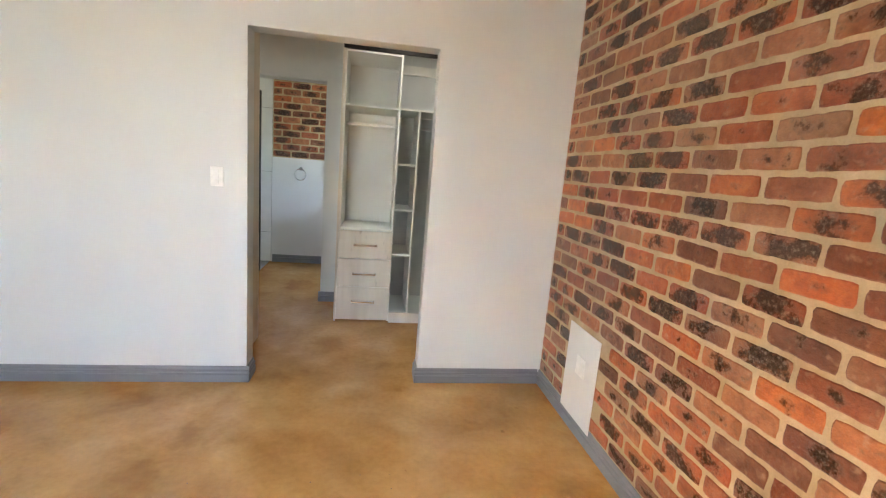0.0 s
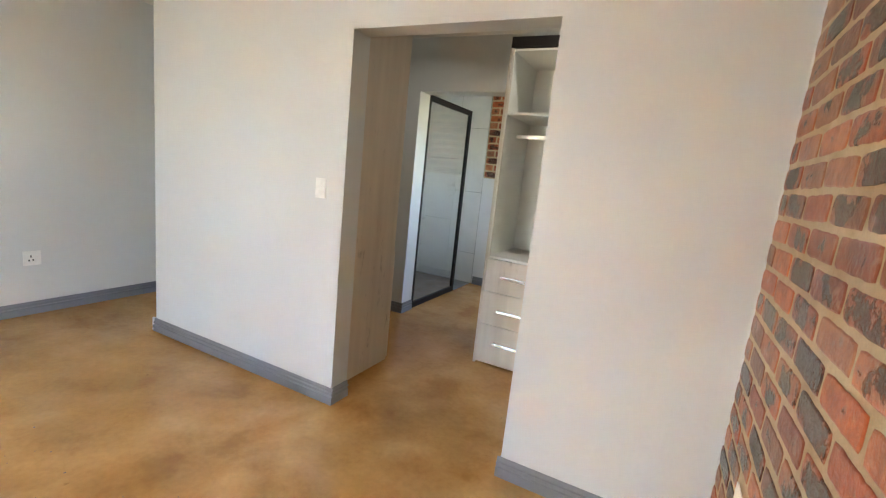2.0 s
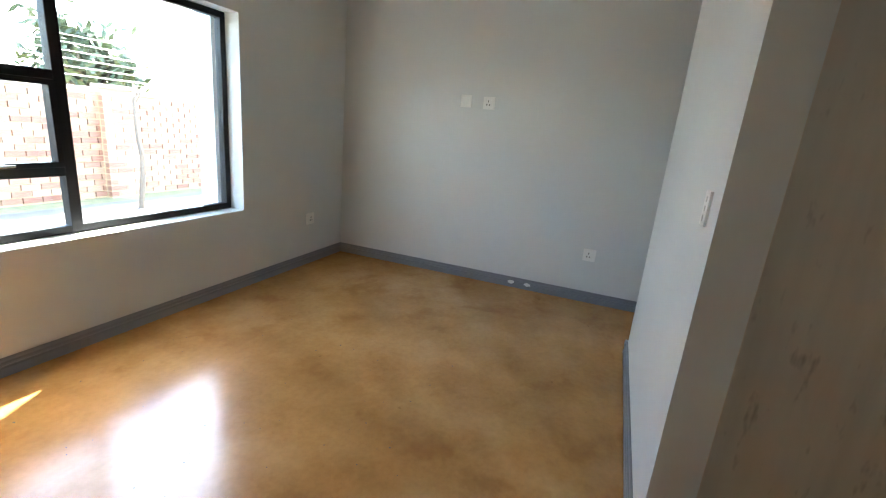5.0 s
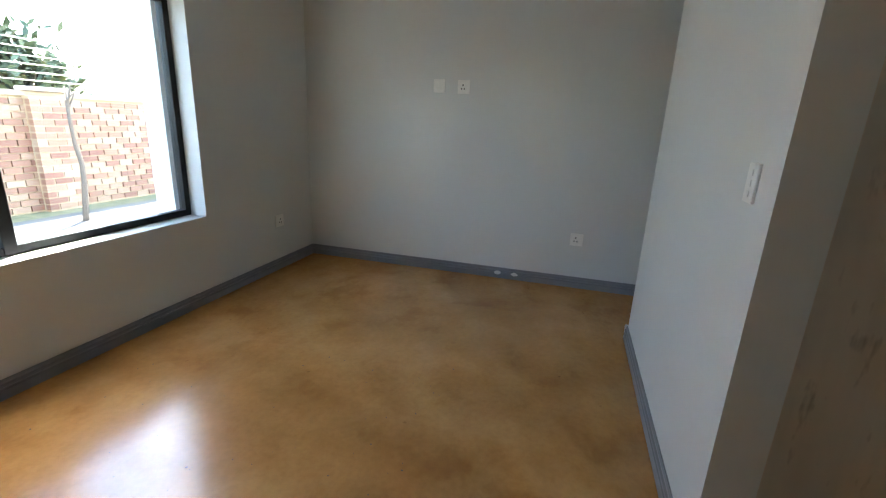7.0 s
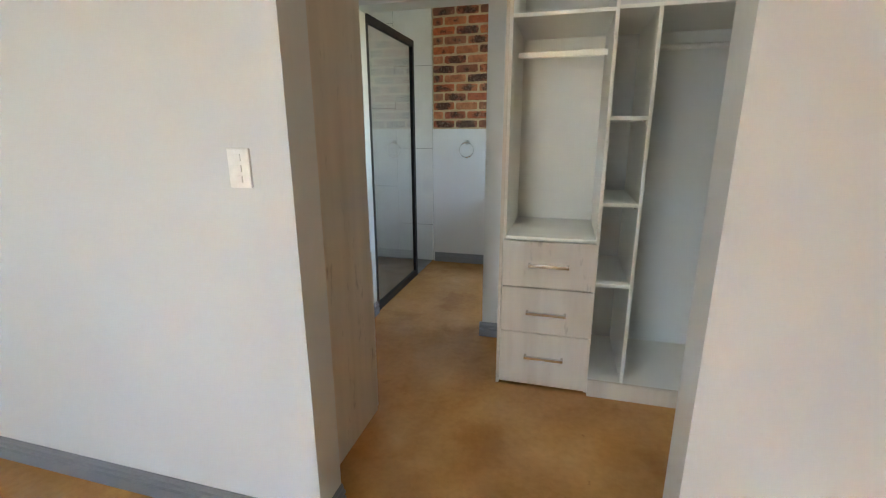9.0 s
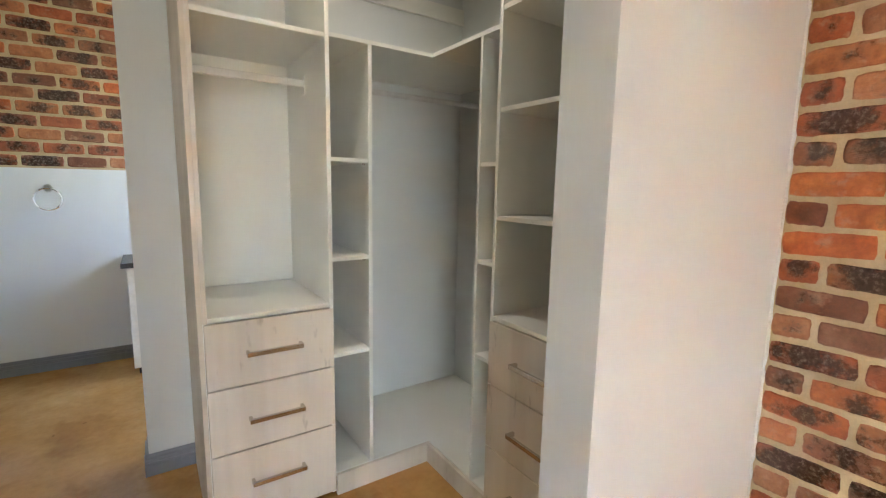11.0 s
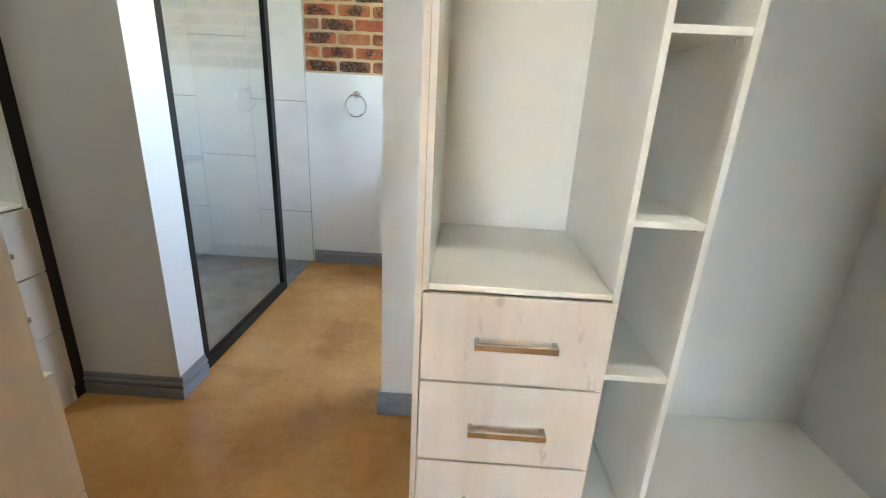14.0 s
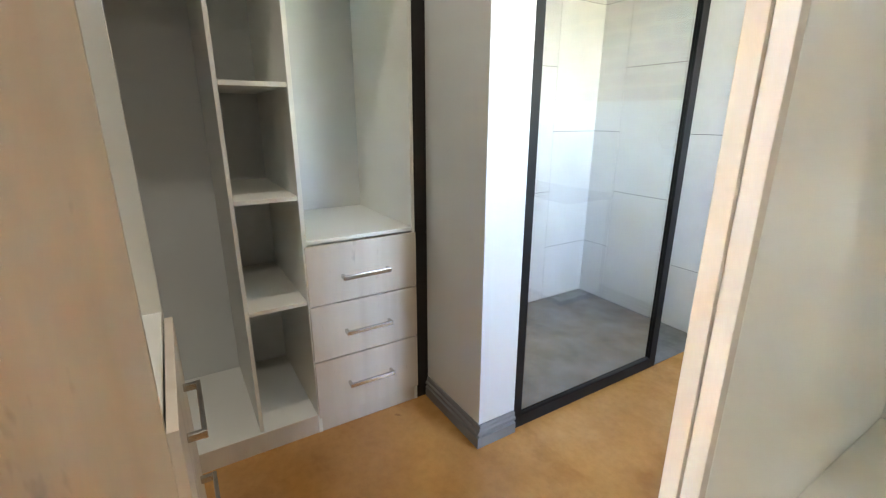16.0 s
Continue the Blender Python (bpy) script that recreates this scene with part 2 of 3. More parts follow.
OUTBRICK = material("garden_wall_brick", lambda nt, b: (
    nt.links.new(ramp(nt, nt.nodes.new("ShaderNodeNewGeometry").outputs["Random Per Island"],
                      [(0, (0.2, 0.075, 0.05)), (0.5, (0.32, 0.16, 0.1)), (1, (0.43, 0.3, 0.2))]), b.inputs["Base Color"]),))
RENDERED = paint("outside_plaster", (0.6, 0.58, 0.54), 0.85)
WIRE = plain("fence_wire", (0.5, 0.5, 0.5), 0.4, 1.0)

# ---- building helpers ----
OFFSET = {}


def box(bm, x0, x1, y0, y1, z0, z1, bev=0.0):
    r = bmesh.ops.create_cube(bm, size=1.0)
    vs = r["verts"]
    for v in vs:
        v.co = (x0 if v.co.x < 0 else x1, y0 if v.co.y < 0 else y1, z0 if v.co.z < 0 else z1)
    if bev:
        es = list({e for v in vs for e in v.link_edges})
        bmesh.ops.bevel(bm, geom=es, offset=bev, segments=2, profile=0.6, affect="EDGES")


def boxes(*spec, bev=0.0):
    bm = bmesh.new()
    for b in spec:
        box(bm, *b, bev)
    return bm


def rod(bm, p, q, r0, r1=None, seg=12):
    p, q = Vector(p), Vector(q)
    d = q - p
    m = Matrix.Translation((p + q) / 2) @ d.to_track_quat("Z", "Y").to_matrix().to_4x4()
    bmesh.ops.create_cone(bm, cap_ends=True, segments=seg, radius1=r0, radius2=r0 if r1 is None else r1, depth=d.length, matrix=m)


def thing(name, loc, label, category, group="", kind=""):
    ob = new(name)
    ob.empty_display_size = 0.1
    ob.location = loc
    OFFSET[ob.name] = Vector(loc)
    return tagged(ob, label, category, group, kind)


def part(name, bm, mat, parent, label=""):
    off = OFFSET.get(parent.name, Vector((0, 0, 0)))
    bmesh.ops.translate(bm, verts=bm.verts, vec=-off)
    me = bpy.data.meshes.new(name)
    bm.to_mesh(me)
    bm.free()
    me.materials.append(mat)
    ob = new(name, me)
    ob.parent = parent
    OFFSET[ob.name] = off
    return tagged(ob, label)


def structure(name, bm, mat, label, category):
    me = bpy.data.meshes.new(name)
    bm.to_mesh(me)
    bm.free()
    me.materials.append(mat)
    return tagged(new(name, me), label, category, "", "structure")


# ---- the shell ----
XL, XR, YS, YN, H, HC = -2.69, 1.93, -3.04, 3.41, 2.1, 2.66
X1, T, YB, YB2 = 1.073, 0.14, 1.712, 1.895   # opening, its wall's thickness, the bathroom wall
XE, XC = -1.742, -1.62                    # end of the dividing wall, the closet's west wall

structure("floor", boxes((XL - 0.2, XR + 0.2, YS - 0.23, YN + 0.2, -0.15, 0.0)), FLOOR, "glossy mottled ochre brown stained screed floor", "floor")
structure("shower_floor", boxes((XC, -0.62, YB2, YN, 0.0, 0.004)), GREYFLOOR, "mottled grey screed shower floor", "floor")
structure("ceiling", boxes((XL - 0.2, XR + 0.2, YS - 0.23, YN + 0.2, HC, HC + 0.12)), CEIL, "plain off-white ceiling", "ceiling")
structure("wall_divider", boxes((XE, 0, 0, T, 0, HC), (X1, XR, 0, T, 0, HC), (0, X1, 0, T, H, HC)), WALL,
          "pale grey painted wall with a doorless opening", "wall")
WX0, WX1, WZ0, WZ1 = -1.305, 0.40, 0.652, 2.115
structure("wall_south", boxes((XL - 0.2, WX0, YS - 0.23, YS, 0, HC), (WX1, XR + 0.2, YS - 0.23, YS, 0, HC),
                              (WX0, WX1, YS - 0.23, YS, 0, WZ0), (WX0, WX1, YS - 0.23, YS, WZ1, HC)), WALL,
          "pale grey painted wall around a window", "wall")
structure("wall_west", boxes((XL - 0.2, XL, YS, YN, 0, HC)), WALL, "pale grey painted wall with sockets", "wall")
structure("wall_closet_west", boxes((XE, XC, T, YN, 0, HC)), WALL, "pale grey painted wall behind the wardrobes", "wall")
structure("wall_passage_end", boxes((XL, XE, 1.75, 1.87, 0, HC)), WALL, "plain painted wall closing the passage", "wall")
structure("wall_bathroom", boxes((XC, -0.615, YB, YB2, 0, HC), (0.243, XR, YB, YB2, 0, HC), (-0.615, 0.243, YB, YB2, 2.125, HC)), WALL,
          "pale grey painted wall with an opening to the bathroom", "wall")
structure("wall_north", boxes((XL - 0.2, XR + 0.2, YN + 0.012, YN + 0.2, 0, HC), (-0.6, XR, YN, YN + 0.012, 0, 1.395)), BATHWALL,
          "white painted bathroom wall below face brick", "wall")
structure("wall_east", boxes((XR + 0.012, XR + 0.2, YS, 0, 0, HC), (XR, XR + 0.2, 0, YB2, 0, HC),
                             (XR, XR + 0.2, YB2, 2.3, 0, HC), (XR, XR + 0.2, 3.2, YN, 0, HC),
                             (XR, XR + 0.2, 2.3, 3.2, 0, 1.3), (XR, XR + 0.2, 2.3, 3.2, 2.2, HC)), WALL, "painted outer wall", "wall")


def sweep(name, runs, profile, mat, label, category):
    """A moulding along straight runs: start, end, the way out of the wall; profile as (out, up)."""
    whole = thing(name, (0, 0, 0), label, category, kind="structure")
    for p, q, n in runs:
        bm = bmesh.new()
        rings = []
        for c in (p, q):
            rings.append([bm.verts.new((c[0] + n[0] * o, c[1] + n[1] * o, u)) for o, u in profile])
        k = len(profile)
        for i in range(k):
            bm.faces.new((rings[0][i], rings[0][(i + 1) % k], rings[1][(i + 1) % k], rings[1][i]))
        bm.faces.new(rings[0])
        bm.faces.new(rings[1])
        bmesh.ops.recalc_face_normals(bm, faces=bm.faces)
        part("board", bm, mat, whole)


SK = [(0, 0), (0.017, 0), (0.017, 0.048), (0.009, 0.053), (0.009, 0.059), (0.017, 0.064), (0.016, 0.074), (0.009, 0.079), (0.009, 0.09), (0.005, 0.1), (0, 0.1)]
E = 0.017
sweep("baseboard_bedroom", [
    ((XL, YS, 0), (XL, 1.75, 0), (1, 0)), ((XL + E, YS, 0), (XR - E, YS, 0), (0, 1)),
    ((XE - E, 0, 0), (E, 0, 0), (0, -1)), ((X1 - E, 0, 0), (XR - E, 0, 0), (0, -1)),
    ((0, 0.0005, 0), (0, T, 0), (1, 0)), ((X1, 0.0005, 0), (X1, T, 0), (-1, 0)),
    ((XE, 0.0005, 0), (XE, 1.75, 0), (-1, 0)), ((XR, YS, 0), (XR, 0, 0), (-1, 0))], SK, SKIRT,
      "grooved blue-grey painted skirting board", "skirting")
sweep("baseboard_bathroom", [
    ((-1.03, YB, 0), (-0.615 + E, YB, 0), (0, -1)), ((-0.615, YB + 0.0005, 0), (-0.615, YB2 - 0.002, 0), (1, 0)),
    ((0.243 - E, YB, 0), (0.426, YB, 0), (0, -1)), ((0.243, YB + 0.0005, 0), (0.243, YB2, 0), (-1, 0)),
    ((-0.588, YN, 0), (XR, YN, 0), (0, -1))], SK, SKIRT, "grooved blue-grey painted skirting board", "skirting")
CO = [(0, HC - 0.075), (0.008, HC - 0.075), (0.02, HC - 0.055), (0.055, HC - 0.02), (0.075, HC - 0.008), (0.075, HC), (0, HC)]
sweep("cornice", [((XL, YS, 0), (XL, 1.75, 0), (1, 0)), ((XL, YS, 0), (XR, YS, 0), (0, 1)), ((XE, 0, 0), (XR, 0, 0), (0, -1)),
                  ((XC, YB, 0), (XR, YB, 0), (0, -1)), ((XC, T, 0), (XC, YB, 0), (1, 0))], CO, CEIL, "white coved ceiling cornice", "cornice")

# ---- bedroom window and the outside ----
window = thing("window_1", (-0.45, YS - 0.15, WZ0), "black aluminium window with a side-hung sash", "window", kind="structure")
FY0, FY1 = YS - 0.19, YS - 0.13
fx0, fx1, fz0, fz1, mx = WX0 + 0.002, WX1 - 0.002, WZ0 + 0.002, WZ1 - 0.002, -0.17
part("window_frame", boxes((fx0, fx1, FY0, FY1, fz0, fz0 + 0.045), (fx0, fx1, FY0, FY1, fz1 - 0.045, fz1),
                           (fx0, fx0 + 0.045, FY0, FY1, fz0, fz1), (fx1 - 0.045, fx1, FY0, FY1, fz0, fz1),
                           (mx - 0.03, mx + 0.03, FY0 + 0.002, FY1 + 0.006, fz0 + 0.001, fz1 - 0.001),
                           (mx, fx1 - 0.001, FY0 + 0.003, FY1 + 0.004, 0.985, 1.035), (mx, fx1 - 0.001, FY0 + 0.003, FY1 + 0.004, 1.50, 1.55), bev=0.004), BLACK, window)
sash = part("sash", boxes((mx + 0.031, fx1 - 0.046, FY0 + 0.01, FY1 + 0.014, 1.036, 1.066), (mx + 0.031, fx1 - 0.046, FY0 + 0.01, FY1 + 0.014, 1.47, 1.499),
                          (mx + 0.031, mx + 0.06, FY0 + 0.011, FY1 + 0.013, 1.04, 1.495), (fx1 - 0.075, fx1 - 0.046, FY0 + 0.011, FY1 + 0.013, 1.04, 1.495), bev=0.003), BLACK, window)
hb = boxes((0.09, 0.19, FY1 + 0.015, FY1 + 0.03, 1.044, 1.058), (0.125, 0.155, FY1 + 0.012, FY1 + 0.02, 1.04, 1.062), bev=0.003)
part("window_handle", hb, CHROME, sash, "slim metal stay handle")
for a, b, c, d in ((fx0 + 0.045, mx - 0.03, fz0 + 0.045, fz1 - 0.045), (mx + 0.03, fx1 - 0.045, fz0 + 0.045, 0.985),
                   (mx + 0.06, fx1 - 0.075, 1.066, 1.47), (mx + 0.03, fx1 - 0.045, 1.55, fz1 - 0.045)):
    pane = part("pane", boxes((a, b, YS - 0.163, YS - 0.159, c, d)), GLASS, window)
    pane.visible_shadow = False

GZ = -0.12
tagged(structure("ground", boxes((-60, 60, -90, 60, GZ - 0.3, GZ - 0.03)), GRASS, "dry patchy grass", "ground"))
structure("pavement", boxes((-14, 12, -7.45, YS - 0.23, GZ - 0.04, GZ)), PAVING, "bright sunlit concrete paving", "paving")
structure("wall_outer_return", boxes((-2.9, -1.262, YS - 0.40, YS - 0.231, GZ, 3.0)), RENDERED, "plastered return of the outer wall", "wall")

gw = thing("garden_wall", (-3, -8, GZ - 0.03), "sunlit face brick boundary wall with pillars", "wall", kind="structure")
part("core", boxes((-14, 8, -8.2, -8.01, GZ - 0.05, 1.5)), MORTAR, gw)
part("coping", boxes((-14, 8, -8.26, -7.95, 1.5, 1.57), bev=0.01), COPING, gw, "pale stone coping")
for k in range(-3, 3):
    px = -3.6 + 3.4 * k
    pl = part("pillar", boxes((px - 0.255, px + 0.255, -8.02, -7.87, GZ - 0.05, 1.5)), MORTAR, gw)
    part("cap", boxes((px - 0.3, px + 0.3, -8.05, -7.82, 1.571, 1.63), bev=0.01), COPING, pl)
rnd = random.Random(4)
verts, faces = [], []


def quick_box(x0, x1, y0, y1, z0, z1):
    n = len(verts)
    verts.extend([(x0, y0, z0), (x1, y0, z0), (x1, y1, z0), (x0, y1, z0), (x0, y0, z1), (x1, y0, z1), (x1, y1, z1), (x0, y1, z1)])
    for f in ((0, 3, 2, 1), (4, 5, 6, 7), (0, 1, 5, 4), (1, 2, 6, 5), (2, 3, 7, 6), (3, 0, 4, 7)):
        faces.append(tuple(n + i for i in f))


for row in range(17):
    for col in range(-42, 20):
        xx = col * 0.24 + (row % 2) * 0.12 - 1
        zz = GZ + row * 0.094
        quick_box(xx, xx + 0.222, -8.05, -7.99 + rnd.uniform(0, 0.008), zz, zz + 0.078)
for k in range(-3, 3):
    px = -3.6 + 3.4 * k
    for row in range(17):
        zz = GZ + row * 0.094
        for a, b in (((-0.26, -0.02), (0.0, 0.26)) if row % 2 else ((-0.26, -0.14), (-0.12, 0.12), (0.14, 0.26))):
            quick_box(px + a, px + b, -7.95, -7.86 + rnd.uniform(0, 0.006), zz, zz + 0.078)
me = bpy.data.meshes.new("bricks")
me.from_pydata([(x + 3, y + 8, z - GZ + 0.03) for x, y, z in verts], [], faces)
me.materials.append(OUTBRICK)
gb = tagged(new("bricks", me), kind="stuff")
gb.parent = gw

fence = thing("electric_fence", (-3, -8.1, 1.57), "thin strained fence wires above the boundary wall", "fence")
for k in range(6):
    bm = bmesh.new()
    rod(bm, (-14, -8.1, 1.72 + 0.11 * k), (8, -8.1, 1.72 + 0.11 * k), 0.006, seg=5)
    part("wire", bm, WIRE, fence)
for k in range(8):
    bm = bmesh.new()
    rod(bm, (-12.6 + 2.7 * k, -8.1, 1.56), (-12.6 + 2.7 * k, -8.1, 2.34), 0.012, seg=6)
    part("post", bm, WIRE, fence)


def sapling():
    t = thing("sapling", (-3.1, -6.85, GZ - 0.03), "slender bare young tree in the grass", "tree")
    bm = bmesh.new()
    rr = random.Random(8)
    p, r = Vector((-3.1, -6.85, GZ - 0.04)), 0.045
    for k in range(6):
        q = p + Vector((rr.uniform(-0.03, 0.03), rr.uniform(-0.03, 0.03), 0.27))
        rod(bm, p, q, r, r * 0.88, 8)
        p, r = q, r * 0.88
    part("trunk", bm, BARK, t)
    bm = bmesh.new()
    for k in range(5):
        q = p + Vector((rr.uniform(-0.16, 0.16), rr.uniform(-0.1, 0.1), rr.uniform(0.12, 0.26)))
        rod(bm, p - Vector((0, 0, 0.03 * k)), q, 0.014, 0.004, 6)
    part("branches", bm, BARK, t)


sapling()


def tree(x, y, h, w, seed, label):
    t = thing("tree", (x, y, GZ - 0.03), label, "tree", "trees behind the boundary wall")
    rr = random.Random(seed)
    bm = bmesh.new()
    rod(bm, (x, y, GZ - 0.1), (x + 0.1, y, h * 0.5), 0.16, 0.1, 10)
    for k in range(9):
        a = rr.uniform(0, 6.28)
        z0 = h * rr.uniform(0.3, 0.5)
        rod(bm, (x + 0.06, y, z0), (x + math.cos(a) * w * 0.7, y + math.sin(a) * w * 0.7, z0 + h * rr.uniform(0.15, 0.42)), 0.06, 0.015, 7)
    part("trunk", bm, BARK, t)
    vs, fs = [], []
    for k in range(48):
        a, e, rad = rr.uniform(0, 6.28), rr.uniform(-0.7, 1.5), rr.uniform(0.35, 1.0)
        cx = x + math.cos(a) * math.cos(e) * w * rad
        cy = y + math.sin(a) * math.cos(e) * w * rad
        cz = h * 0.62 + math.sin(e) * h * 0.36 * rad
        for j in range(45):
            c = Vector((cx + rr.gauss(0, 0.22), cy + rr.gauss(0, 0.22), cz + rr.gauss(0, 0.2)))
            u = Vector((rr.uniform(-1, 1), rr.uniform(-1, 1), rr.uniform(-1, 1))).normalized()
            v = u.cross(Vector((rr.uniform(-1, 1), rr.uniform(-1, 1), rr.uniform(-1, 1)))).normalized()
            s = rr.uniform(0.05, 0.1)
            n = len(vs)
            vs.extend([c - u * s * 1.8 - Vector((x, y, GZ - 0.03)), c + v * s * 0.6 - Vector((x, y, GZ - 0.03)),
                       c + u * s * 1.8 - Vector((x, y, GZ - 0.03)), c - v * s * 0.6 - Vector((x, y, GZ - 0.03))])
            fs.append((n, n + 1, n + 2, n + 3))
    m2 = bpy.data.meshes.new("crown")
    m2.from_pydata(vs, [], fs)
    m2.materials.append(LEAF)
    ob = new("crown", m2)
    ob.parent = t


tree(-5.3, -11.5, 3.0, 0.95, 3, "dense green tree behind the boundary wall")
tree(-1.3, -13.5, 5.4, 1.2, 7, "tall thin green tree behind the boundary wall")

# ---- wardrobes ----


def bar_handle(drawer, axis, a, b, front, out, z):
    """A square bar handle on two posts; axis 0: along x, out along y; axis 1: along y, out along x."""
    f0, f1 = sorted((front + out * 0.026, front + out * 0.036))
    g0, g1 = sorted((front, front + out * 0.03))
    def lay(u0, u1, w0, w1, z0, z1):
        return (u0, u1, w0, w1, z0, z1) if axis == 0 else (w0, w1, u0, u1, z0, z1)
    part("handle", boxes(lay(a, b, f0, f1, z - 0.009, z + 0.009), lay(a, a + 0.012, g0, g1, z - 0.008, z + 0.008),
                         lay(b - 0.012, b, g0, g1, z - 0.008, z + 0.008), bev=0.002), CHROME, drawer, "brushed steel bar handle")


def drawers(unit, axis, a, b, front, out, cuts, hz):
    """A stack of drawer fronts between a and b, 18 mm thick, with their faces at front."""
    f0, f1 = sorted((front - out * 0.018, front))
    for (z0, z1), z in zip(cuts, hz):
        spec = (a, b, f0, f1, z0 + 0.003, z1 - 0.003) if axis == 0 else (f0, f1, a, b, z0 + 0.003, z1 - 0.003)
        d = part("drawer", boxes(spec, bev=0.0015), WASHED, unit, "pale washed oak drawer front")
        mid = (a + b) / 2
        bar_handle(d, axis, mid - 0.102, mid + 0.102, front, out, z)


TOP = 2.31
YF = 1.145          # front of the bank on the bathroom wall
CUTS, HZ = ((0.014, 0.322), (0.322, 0.578), (0.578, 0.828)), (0.19, 0.445, 0.705)

# the drawer wardrobe beside the bathroom opening
u = thing("wardrobe", (0.67, 1.42, 0), "open washed oak and white wardrobe with three closed drawers", "wardrobe", "open wardrobes")
part("side_panel", boxes((0.426, 0.442, YF - 0.004, YB - 0.003, 0, TOP), bev=0.001), PANELWOOD, u, "pale washed oak side panel")
part("inner_side", boxes((0.4425, 0.458, YF + 0.012, YB - 0.003, 0.01, TOP), (0.898, 0.914, YF, YB - 0.003, 0.01, TOP), bev=0.001), BOARD, u)
part("edge_strip", boxes((0.4425, 0.458, YF, YF + 0.012, 0.83, TOP), bev=0.001), EDGE, u)
part("back_panel", boxes((0.458, 0.898, YB - 0.022, YB - 0.012, 0.85, TOP)), BOARD, u)
part("counter_shelf", boxes((0.4585, 0.8975, YF + 0.002, YB - 0.022, 0.832, 0.848), bev=0.001), BOARD, u)
part("upper_shelf", boxes((0.4585, 0.8975, YF + 0.004, YB - 0.022, 1.868, 1.884), bev=0.001), BOARD, u)
part("top_panel", boxes((0.4585, 0.8975, YF + 0.004, YB - 0.022, TOP - 0.018, TOP - 0.002), bev=0.001), BOARD, u)
part("hanging_rail", boxes((0.4585, 0.8975, 1.405, 1.42, 1.73, 1.76), bev=0.004), RAIL, u, "white oval hanging rail")
part("rail_bracket", boxes((0.892, 0.897, 1.398, 1.427, 1.70, 1.775), bev=0.002), PLASTIC, u)
drawers(u, 0, 0.4455, 0.9125, YF - 0.004, -1, CUTS, HZ)

# the open corner wardrobe
KX, KY = 1.362, 1.128
u = thing("corner_wardrobe", (1.5, 1.4, 0), "open white corner wardrobe with narrow shelves and hanging rails", "wardrobe", "open wardrobes")
bm = boxes((0.9145, XR - 0.002, YF, YB - 0.002, 0.078, 0.094), (KX + 0.02, XR - 0.002, 0.675, YF - 0.0005, 0.078, 0.094), bev=0.001)
part("floor_board", bm, BOARD, u)
part("plinth", boxes((0.914, KX + 0.016, KY, KY + 0.016, 0.0, 0.0935), (KX, KX + 0.016, 0.675, KY - 0.0005, 0.0, 0.0935), bev=0.001), WASHED, u, "pale washed oak plinth")
part("divider", boxes((1.072, 1.088, YF, YB - 0.002, 0.0945, 1.872), bev=0.001), BOARD, u)
part("divider", boxes((KX + 0.012, XR - 0.002, 0.797, 0.811, 0.0945, 1.872), bev=0.001), BOARD, u)
for z in (0.625, 1.03, 1.428):
    part("shelf_pin", boxes((1.058, 1.0715, YF + 0.03, YF + 0.038, z - 0.024, z - 0.0145), bev=0.001), CHROME, u, "small steel shelf pin")
    part("shelf", boxes((0.9145, 1.0715, YF + 0.003, YB - 0.003, z - 0.014, z + 0.002), bev=0.001), BOARD, u)
for z in (0.655, 1.04, 1.415):
    part("shelf_pin", boxes((KX + 0.045, KX + 0.053, 0.692, 0.704, z - 0.024, z - 0.0145), bev=0.001), CHROME, u, "small steel shelf pin")
    part("shelf", boxes((KX + 0.015, XR - 0.003, 0.692, 0.7965, z - 0.014, z + 0.002), bev=0.001), BOARD, u)
part("top_shelf", boxes((0.9145, XR - 0.002, YF, YB - 0.002, 1.873, 1.889), (KX + 0.012, XR - 0.002, 0.692, YF - 0.0003, 1.873, 1.889), bev=0.001), BOARD, u)
bm = bmesh.new()
rod(bm, (1.088, 1.406, 1.752), (XR - 0.002, 1.406, 1.752), 0.013, seg=14)
part("hanging_rail", bm, RAIL, u, "slim metal hanging rail")
part("rail_bracket", boxes((XR - 0.012, XR - 0.001, 1.386, 1.426, 1.72, 1.775), bev=0.003), PLASTIC, u)
part("wall_batten", boxes((0.9145, XR - 0.002, YB - 0.02, YB - 0.002, 2.262, 2.345), bev=0.001), BOARD, u)

# the drawer wardrobe against the outer wall
u = thing("wardrobe", (1.64, 0.42, 0), "open washed oak and white shelf wardrobe with three closed drawers", "wardrobe", "open wardrobes")
XF = KX - 0.004
part("side_panel", boxes((XF + 0.004, XR - 0.003, 0.675, 0.691, 0, TOP), (XF + 0.004, XR - 0.003, 0.185, 0.201, 0, TOP), bev=0.001), BOARD, u)
part("filler_panel", boxes((XF + 0.01, XF + 0.026, T + 0.001, 0.1845, 0, TOP), bev=0.001), BOARD, u)
part("back_panel", boxes((XR - 0.02, XR - 0.01, 0.33, 0.6745, 0.85, TOP)), BOARD, u)
part("counter_shelf", boxes((XF + 0.002, XR - 0.021, 0.2015, 0.6745, 0.832, 0.848), bev=0.001), BOARD, u)
for z in (1.222, 1.602, 1.94):
    part("shelf", boxes((XF + 0.006, XR - 0.021, 0.2015, 0.6745, z - 0.016, z), bev=0.001), BOARD, u)
part("top_panel", boxes((XF + 0.006, XR - 0.021, 0.2015, 0.6745, TOP - 0.018, TOP - 0.002), bev=0.001), BOARD, u)
drawers(u, 1, 0.187, 0.6895, XF, -1, CUTS, HZ)

